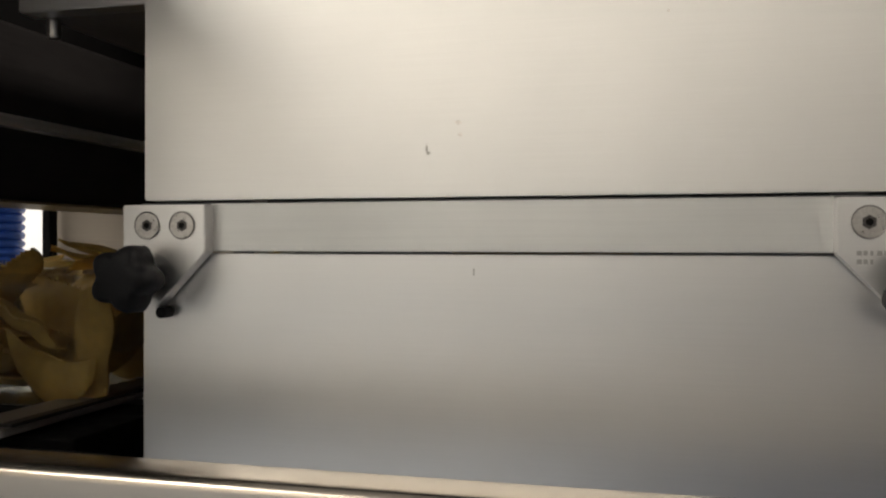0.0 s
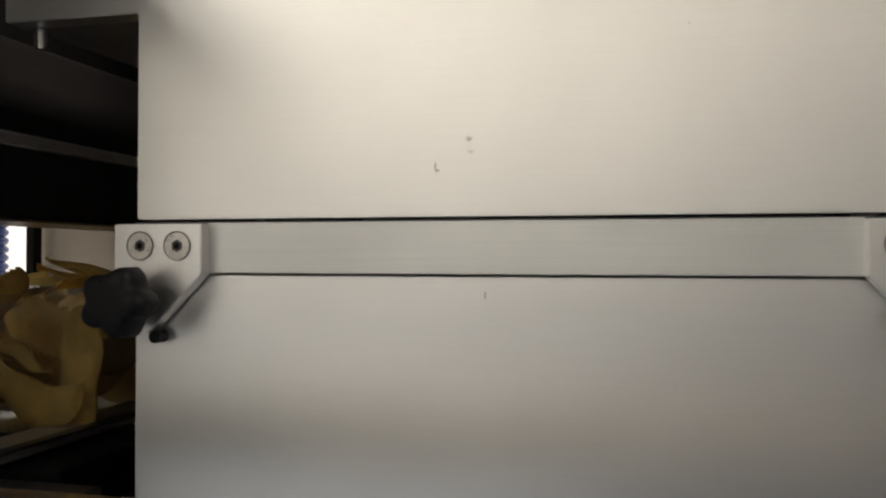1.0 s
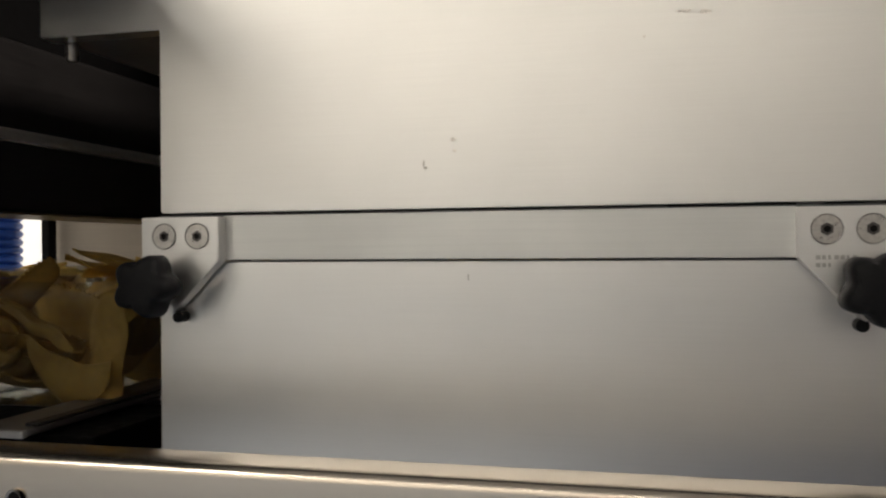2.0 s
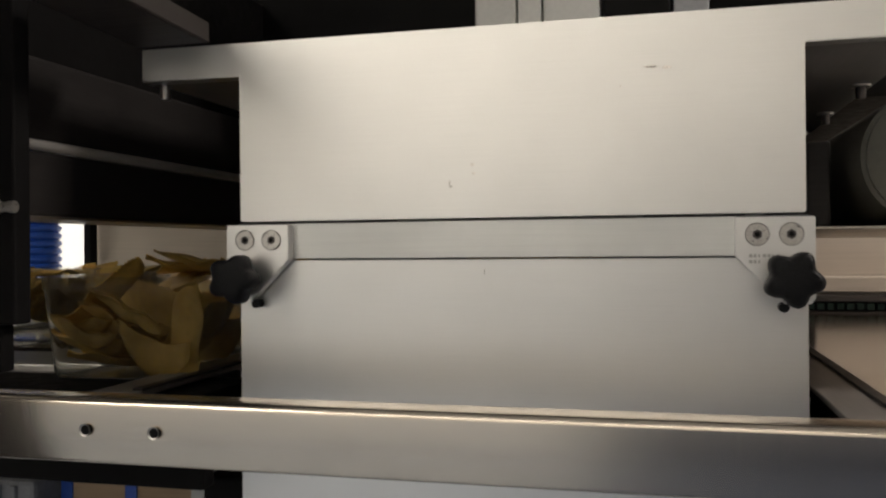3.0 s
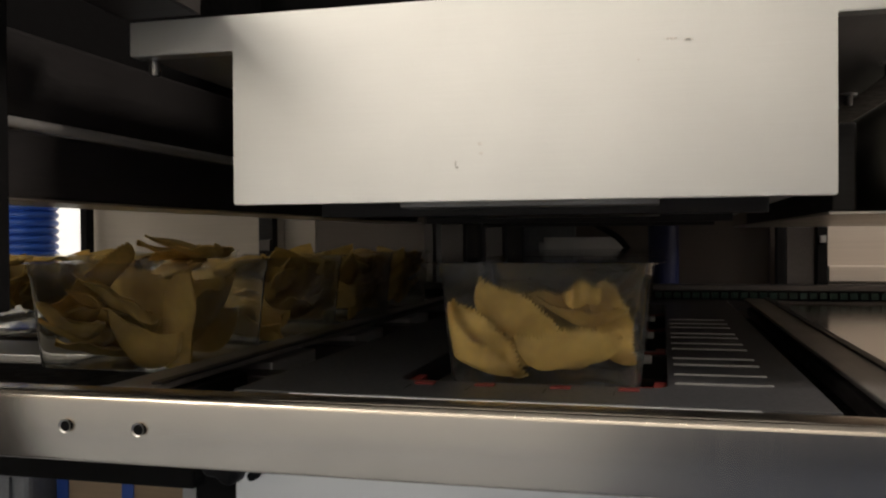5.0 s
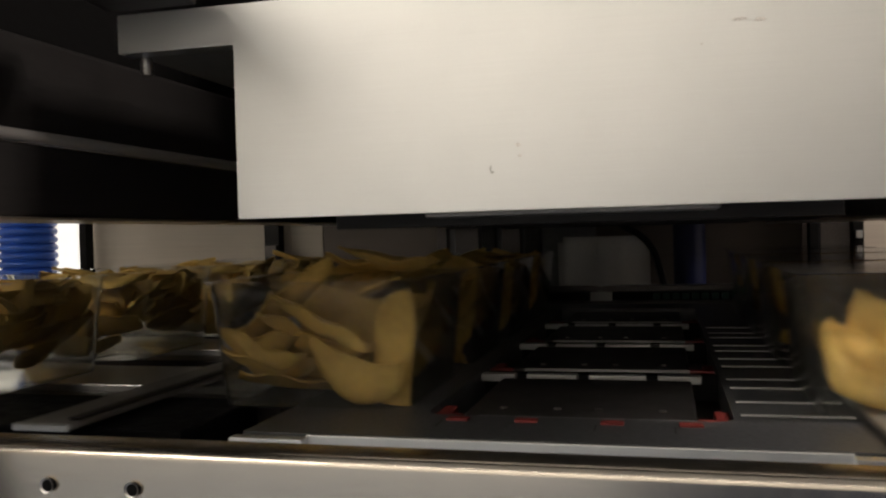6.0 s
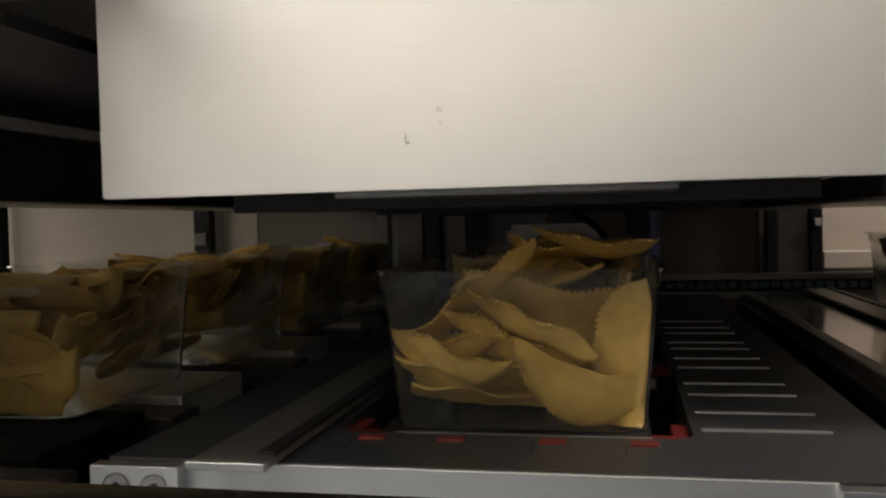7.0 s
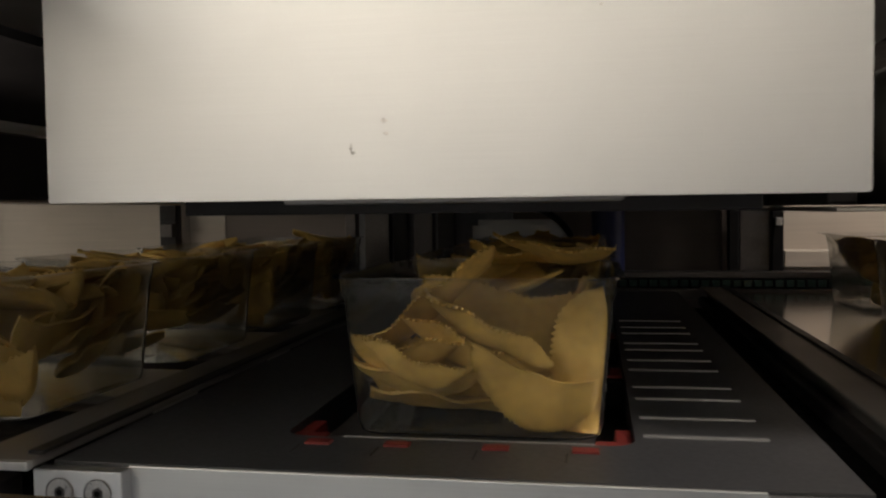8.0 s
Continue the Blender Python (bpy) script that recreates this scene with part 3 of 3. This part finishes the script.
# ---- blue ribbed hose at the far infeed end, seen against the bright hall ----
def ribbed_hose():
    t = thing("ribbed_hose", (-1.255, 1.3, 0.0), "blue ribbed plastic suction hose standing upright", "hose")
    b = bmesh.new()
    n, rings = 28, []
    for i in range(521):
        z = i * 0.0025
        r = 0.060 + 0.009 * abs(math.cos(i * math.pi / 8)) ** 0.7
        rings.append([b.verts.new((-1.255 + r * math.cos(k * math.tau / n), 1.3 + r * math.sin(k * math.tau / n), z)) for k in range(n)])
    for r0, r1 in zip(rings, rings[1:]):
        for k in range(n):
            b.faces.new((r0[k], r0[(k + 1) % n], r1[(k + 1) % n], r1[k]))
    part("hose_wall", b, BLUE, t, "", True)
    # added panel glows by itself in place of a lit wall
    solid("glowing_wall_panel", box(-1.9, -1.0, 1.75, 1.77, 0.6, 1.5), HALL_GLOW, "glowing panel standing in for the lit far hall wall", "backdrop", kind="structure")


ribbed_hose()


# ---- below the rail ----
def under_machine():
    t = thing("under_frame", (-0.3, 0.3, 0.8), "black under-frame beams below the infeed", "machine frame")
    part("cross_beam", box(-1.3, -0.012, -0.04, -0.022, 0.896, 0.925, 0.002), BLACK, t)
    b = rod((-0.75, 0.1, 0.72), (-0.32, 0.1, 0.91), 0.022, 12)
    part("brace", b, BLACK, t)
    part("column", box(-0.046, -0.004, 0.02, 0.09, 0.1, 0.89, 0.002), BLACK, t, "black column")
    part("steel_strip", box(-0.064, -0.050, 0.03, 0.06, 0.1, 0.89, 0.002), GREY_CASE, t, "pale strip")
    for x in (-0.05, 0.47):
        for y in (0.1, 0.95):
            part("leg", box(x - 0.03 if x < 0 else x, x if x < 0 else x + 0.04, y, y + 0.04, 0, 0.6, 0.002), BLACK, t)
    part("base", box(-0.1, 0.55, 0.0, 1.05, 0.5, 0.6, 0.004), BLACK, t)
    c = thing("strapped_carton", (-0.75, 0.9, 0.0), "stacked cardboard cartons with blue straps", "carton")
    part("carton", box(-0.785, -0.46, 0.8, 1.2, 0.0, 0.66, 0.004), CARDBOARD, c)
    for x in (-0.786, -0.648):
        part("strap", box(x, x + 0.024, 0.796, 0.7995, 0.0, 0.664), BLUE, c, "blue plastic strap")
    g = thing("grey_crate", (-1.2, 0.8, 0.0), "grey ribbed plastic crate beside the cartons", "crate")
    part("crate_wall", box(-1.3, -0.80, 0.74, 1.15, 0.0, 0.655, 0.01), MESH_GREY, g)
    for i in range(14):
        part("rib", box(-1.29 + i * 0.034, -1.278 + i * 0.034, 0.732, 0.7395, 0.1, 0.645, 0.001), MESH_GREY, g)


under_machine()


# ---- transport jaws ----
def jaw(name_label):
    t = thing("transport_jaw", (0, 0, 0.957), name_label, "transport jaw", "transport jaws")
    part("arm_bar", box(-0.0215, 0.0215, -0.019, 1.03, 0.9597, 0.9642, 0.0012), JAW_M, t)
    part("end_cap", box(-0.022, 0.022, -0.025, -0.0195, 0.9595, 0.9645, 0.001), ALU_BRIGHT, t, "bright end cap")
    part("grip_edge", box(0.0120, 0.0212, -0.010, 1.03, 0.9643, 0.9665, 0.0006), DARK, t)
    return t


jaws = [jaw("flat dark steel jaw that pushes the trays along") for _ in range(3)]


# ---- trays with pasta ----
def rounded(w, d, r, z, n=6):
    pts = []
    for sx, sy, a0 in ((1, 1, 0), (-1, 1, 90), (-1, -1, 180), (1, -1, 270)):
        for i in range(n + 1):
            a = radians(a0 + 90 * i / n)
            pts.append((sx * (w / 2 - r) + r * math.cos(a), sy * (d / 2 - r) + r * math.sin(a), z))
    return pts


def loft(loops, close_first=True, close_last=False):
    b = bmesh.new()
    rings = [[b.verts.new(p) for p in lp] for lp in loops]
    n = len(rings[0])
    for r0, r1 in zip(rings, rings[1:]):
        for i in range(n):
            b.faces.new((r0[i], r0[(i + 1) % n], r1[(i + 1) % n], r1[i]))
    if close_first:
        b.faces.new(rings[0])
    if close_last:
        b.faces.new(rings[-1])
    return b


def half_moon(length, height, bend, seed, puff=0.0075):
    """A folded half-moon of pasta: a filled belly, a flat border and a toothed edge; straight side along x, belly towards -z."""
    rnd = random.Random(seed)
    b = bmesh.new()
    nu, nv = 52, 10
    grids = []
    curved = seed in (24, 25, 26, 36) or (seed > 40 and seed % 2 == 0)
    ph, amp, tw = rnd.uniform(0, 6), rnd.uniform(0.003, 0.007) * (0.45 if seed < 40 else 0.6), rnd.uniform(-0.4, 0.4)
    teeth = [rnd.uniform(0.6, 1.3) for _ in range(53)]
    ph2, amp2 = rnd.uniform(0, 6), rnd.uniform(0.0012, 0.0028)
    for side in (1, -1):
        g = []
        for j in range(nv + 1):
            row = []
            for i in range(nu + 1):
                u = -1 + 2 * i / nu
                q = j / nv
                reach = height * max(0.0, 1 - abs(u) ** 2.6) ** 0.62
                edge = nv - j if curved else j
                tooth = (0.0026 if seed < 20 else 0.0013) * teeth[i] * (1 if i % 2 else -1) * (1.0 if edge == 0 else 0.35 if edge == 1 else 0.0)
                z = tooth - reach * q
                x = u * length / 2
                f = max(0.0, (q - 0.16) / 0.84)
                belly = max(0.0, 1 - (u / 0.93) ** 2) ** 0.6 * math.sin(math.pi * min(1, f) ** 1.25) ** 0.65 if f > 0 else 0.0
                y = side * (0.0008 + puff * belly)
                wave = amp * math.sin(2.6 * u + ph) * (0.35 + 0.65 * q) + bend * u * u + tw * 0.01 * u * (q - 0.3)
                wave += amp2 * math.sin(7 * u + ph2 + 2.2 * q) * (1 - 0.7 * q)
                row.append(b.verts.new((x, y + wave, z + 0.004 * math.sin(3.1 * u + ph))))
            g.append(row)
        grids.append(g)
    for g in grids:
        for j in range(nv):
            for i in range(nu):
                b.faces.new((g[j][i], g[j][i + 1], g[j + 1][i + 1], g[j + 1][i]))
    a, c = grids
    for i in range(nu):
        b.faces.new((a[0][i], a[0][i + 1], c[0][i + 1], c[0][i]))
        b.faces.new((a[nv][i], a[nv][i + 1], c[nv][i + 1], c[nv][i]))
    bmesh.ops.remove_doubles(b, verts=b.verts, dist=0.0002)
    return b


TW, TD, TH = 0.172, 0.184, 0.0975


def soft(d, k):
    """Keeps a distance from a wall above zero, smoothly."""
    return k * math.log1p(math.exp(d / k)) if d < 8 * k else d


def pressed(p, lid, k):
    """A point of the dough, held inside the tray by its walls, floor and film."""
    z = soft(p.z - 0.0022, 0.002) + 0.0022
    if lid:
        z = TH - 0.001 - soft(TH - 0.001 - z, 0.003)
    q = min(1.0, max(0.0, (z - 0.0055) / (TH - 0.019)))
    inset = 0.0235 - 0.014 * q
    if z > TH + 0.004:
        inset -= (z - TH - 0.004) * 2.0
    hx, hy = (TW - inset) / 2 - 0.0006, (TD - inset) / 2 - 0.0006
    x = math.copysign(hx - soft(hx - abs(p.x), k), p.x)
    y = math.copysign(hy - soft(hy - abs(p.y), k), p.y)
    r = 0.017
    cx, cy = abs(x) - (hx - r), abs(y) - (hy - r)
    if cx > 0 and cy > 0 and math.hypot(cx, cy) > r:
        f = r / math.hypot(cx, cy)
        x, y = math.copysign(hx - r + cx * f, x), math.copysign(hy - r + cy * f, y)
    return Vector((x, y, z))


def pasta_piece(parent, i, lid, seed, length, height, bend, x, y, z, rx, ry, rz):
    bm = half_moon(length, height, bend, seed, (0.0014 if seed < 20 else 0.0040) + 0.0009 * (seed % 4))
    m = pose(x, y, z, rx, ry, rz)
    for v in bm.verts:
        v.co = pressed(m @ v.co, lid, 0.0014 + 0.0005 * (i % 4))
    return part("pasta_piece", bm, PASTA, parent, "", True)


def tray(label, sealed, pieces):
    t = thing("pasta_tray", (0, 0, 0), label, "food tray", "trays of pasta")
    outer = [rounded(TW - 0.030, TD - 0.030, 0.014, 0.0), rounded(TW - 0.024, TD - 0.024, 0.017, 0.001), rounded(TW - 0.021, TD - 0.021, 0.018, 0.005),
             rounded(TW - 0.007, TD - 0.007, 0.021, TH - 0.014), rounded(TW - 0.004, TD - 0.004, 0.022, TH - 0.012), rounded(TW - 0.003, TD - 0.003, 0.022, TH - 0.0015),
             rounded(TW + 0.006, TD + 0.004, 0.024, TH - 0.0015), rounded(TW + 0.006, TD + 0.004, 0.024, TH - 0.0005)]
    inner = [rounded(TW - 0.0045, TD - 0.0045, 0.0215, TH - 0.0005), rounded(TW - 0.0055, TD - 0.0055, 0.0215, TH - 0.0115), rounded(TW - 0.0085, TD - 0.0085, 0.0205, TH - 0.0135),
             rounded(TW - 0.0225, TD - 0.0225, 0.0175, 0.0055), rounded(TW - 0.026, TD - 0.026, 0.016, 0.0018), rounded(TW - 0.032, TD - 0.032, 0.0135, 0.001)]
    shell = part("tray_shell", loft(outer + inner, True, True), PET, t, "clear rigid plastic tray shell", True)
    shell.visible_shadow = False
    if sealed:
        film = part("lid_film", loft([rounded(TW + 0.016, TD + 0.006, 0.012, TH + 0.0001), rounded(TW + 0.016, TD + 0.006, 0.012, TH + 0.0007)], True, True), FILM, t, "clear sealed lidding film")
        film.visible_shadow = False
    for i, p in enumerate(pieces):
        pasta_piece(t, i, sealed, *p)
    return t


# the pieces: seed, length, height, bend, then place in the tray (x across, y towards the rear, z up) and turn
FRONT_A = [(1, 0.084, 0.030, 0.002, 0.020, -0.080, 0.043, 6, 0, 0), (2, 0.078, 0.022, 0.003, -0.050, -0.080, 0.036, 12, 47, 2), (3, 0.086, 0.026, -0.002, -0.038, -0.072, 0.042, 26, 46, 3),
           (4, 0.082, 0.036, 0.002, -0.016, -0.064, 0.066, 16, 33, 4), (5, 0.070, 0.022, -0.003, 0.010, -0.056, 0.074, 56, -8, 4), (13, 0.032, 0.020, 0.001, 0.029, -0.060, 0.079, 10, -10, -6), (6, 0.074, 0.022, 0.003, 0.030, -0.062, 0.060, 62, 6, -4),
           (7, 0.076, 0.030, 0.006, 0.064, -0.045, 0.050, 20, 70, 10), (8, 0.09, 0.04, 0.0, 0.0, -0.03, 0.035, 30, 10, 20), (9, 0.09, 0.04, 0.01, -0.03, 0.01, 0.05, 20, -20, 60),
           (10, 0.09, 0.04, 0.01, 0.03, 0.03, 0.05, -30, 10, 100), (11, 0.09, 0.04, 0.0, -0.02, 0.055, 0.05, 40, 0, 160), (12, 0.09, 0.04, 0.01, 0.01, 0.06, 0.05, 10, 30, 200)]
FRONT_B = [(21, 0.102, 0.034, 0.004, -0.030, -0.066, 0.084, 66, -36, 2), (22, 0.088, 0.028, -0.004, 0.011, -0.084, 0.070, 60, 29, -3), (35, 0.096, 0.032, 0.004, 0.000, -0.074, 0.056, 56, 17, 3),
           (23, 0.080, 0.030, 0.004, -0.046, -0.078, 0.057, 54, 6, 0), (38, 0.070, 0.020, 0.002, -0.034, -0.083, 0.049, 40, 12, 0),
           (24, 0.088, 0.036, 0.003, 0.038, -0.080, 0.042, 16, 13, -2), (25, 0.102, 0.042, -0.004, 0.083, -0.062, 0.040, 14, 86, 12), (26, 0.084, 0.030, 0.003, -0.038, -0.072, 0.037, 62, 4, 0), (36, 0.100, 0.040, 0.004, -0.020, -0.058, 0.018, 70, 4, 4),
           (27, 0.120, 0.070, 0.006, 0.016, -0.012, 0.084, 10, 5, 6), (39, 0.120, 0.050, 0.003, -0.022, -0.042, 0.052, 12, 4, 3), (28, 0.095, 0.045, 0.006, 0.036, -0.010, 0.106, 86, 4, 10), (29, 0.095, 0.045, -0.006, 0.02, 0.01, 0.108, 84, -6, -20), (37, 0.08, 0.04, 0.004, 0.045, -0.030, 0.112, 80, 6, -8),
           (30, 0.09, 0.04, 0.004, -0.02, 0.02, 0.078, 78, 6, 80), (31, 0.09, 0.045, 0.01, 0.03, 0.04, 0.095, 70, -10, 120), (32, 0.09, 0.045, 0.0, -0.02, 0.06, 0.09, 70, 20, 170),
           (33, 0.100, 0.044, 0.004, 0.070, -0.010, 0.072, 26, -16, 92), (34, 0.10, 0.06, 0.0, 0.03, 0.015, 0.06, 20, 10, 6)]


def heap(seed):
    """A tray's fill: layered lobes against the front and one side, upright sheets within, flat ones on top."""
    rnd = random.Random(seed)
    out = []
    for i in range(9):
        out.append((seed + i, rnd.uniform(0.088, 0.118), rnd.uniform(0.034, 0.048), rnd.uniform(-0.006, 0.006), rnd.uniform(-0.036, 0.036), -0.080 + 0.0018 * i, 0.022 + 0.0085 * i, rnd.uniform(18, 62), rnd.uniform(-17, 19), rnd.uniform(-5, 5)))
    for i in range(6):
        out.append((seed + 40 + i, rnd.uniform(0.088, 0.118), rnd.uniform(0.034, 0.046), rnd.uniform(-0.006, 0.006), 0.076 - 0.0015 * i, rnd.uniform(-0.03, 0.035), 0.044 + 0.0095 * i, rnd.uniform(30, 62), rnd.uniform(-17, 17), 90 + rnd.uniform(-5, 5)))
    for i in range(3):
        out.append((seed + 60 + i, 0.155, 0.060, rnd.uniform(-0.008, 0.008), rnd.uniform(-0.008, 0.008), -0.030 + 0.045 * i, 0.088, rnd.uniform(-8, 14), rnd.uniform(-5, 5), rnd.uniform(-9, 9)))
    for i in range(7):
        out.append((seed + 20 + i, 0.095, 0.046, rnd.uniform(-0.010, 0.012), rnd.uniform(-0.034, 0.034), -0.045 + 0.018 * i, rnd.uniform(0.084, 0.094), rnd.uniform(76, 89), rnd.uniform(-9, 9), rnd.uniform(0, 360)))
    return out


TRAYS = []
ROWS_OF_TRAYS = (("sealed", [FRONT_A, heap(31), heap(32), heap(33)]), ("open", [FRONT_B, heap(41), heap(42), heap(43)]), ("open", [heap(51), heap(52), heap(53), heap(54)]))
for state, fills in ROWS_OF_TRAYS:
    sealed = state == "sealed"
    row = []
    for k, fill in enumerate(fills):
        row.append(tray("clear plastic tray of yellow half-moon pasta sealed with film" if sealed else "open clear plastic tray heaped with yellow half-moon pasta", sealed, fill))
    TRAYS.append(row)

Z_TRAY = 0.957
ROW_A = [(0, 0.219, 0.042), (4.0, 0.219, 0.042), (4.2, 0.219, 0.02), (4.5, 0.219, 0), (5.4, 0.2215, 0), (5.5, 0.2225, 0), (5.515, 0.2235, 0), (5.6, 0.268, 0), (5.7, 0.310, 0), (5.8, 0.348, 0), (5.9, 0.400, 0), (6.0, 0.448, 0), (6.2, 0.55, 0), (6.5, 0.67, 0), (6.8, 0.70, 0), (8.0, 0.70, 0)]
ROW_B = [(0, -0.168), (5.4, -0.168), (5.5, -0.166), (5.6, -0.140), (5.7, -0.108), (5.8, -0.075), (5.9, -0.03), (6.0, 0.013), (6.1, 0.050), (6.2, 0.088), (6.3, 0.130), (6.4, 0.170), (6.5, 0.200), (6.7, 0.2125), (7.0, 0.2155), (8.0, 0.222)]
ROW_C = [(t, x - 0.372) for t, x in ROW_B]
JAW_1 = [(0, -0.104), (4.3, -0.104), (5.3, -0.025), (5.4, 0.03), (5.5, 0.088), (5.6, 0.148), (5.7, 0.205), (5.8, 0.272), (5.9, 0.345), (6.0, 0.418), (6.2, 0.495), (6.5, 0.565), (6.8, 0.585), (7.0, 0.58), (7.5, 0.53), (8.0, 0.482)]
JAW_2 = [(0, -0.62), (5.2, -0.62), (5.5, -0.40), (5.8, -0.25), (6.0, -0.14), (6.2, -0.072), (6.5, 0.04), (6.8, 0.08), (7.0, 0.079), (7.5, 0.022), (8.0, -0.022)]
JAW_3 = [(0, 0.462), (4.3, 0.462), (5.3, 0.497), (5.5, 0.60), (5.8, 0.78), (6.2, 1.0), (6.8, 1.1), (8.0, 1.0)]


def motions():
    walk(lower, [(t, pose(0.21, 0.5, 0.72 + dz)) for t, dz in ((0, 0.1392), (3.9, 0.1392), (4.0, 0.1375), (4.1, 0.127), (4.2, 0.1135), (4.35, 0.088), (4.6, 0.045), (4.9, 0.010), (5.1, 0.0), (8.0, 0.0))])
    for j, rows in zip(jaws, (JAW_1, JAW_2, JAW_3)):
        walk(j, [(t, pose(x, 0.0, 0.957)) for t, x in rows])
    for k, ob in enumerate(TRAYS[0]):
        walk(ob, [(t, pose(x, Y_TRAYS[k], Z_TRAY + dz)) for t, x, dz in ROW_A])
    for row, rows in ((TRAYS[1], ROW_B), (TRAYS[2], ROW_C)):
        for k, ob in enumerate(row):
            walk(ob, [(t, pose(x, Y_TRAYS[k], Z_TRAY)) for t, x in rows])


motions()
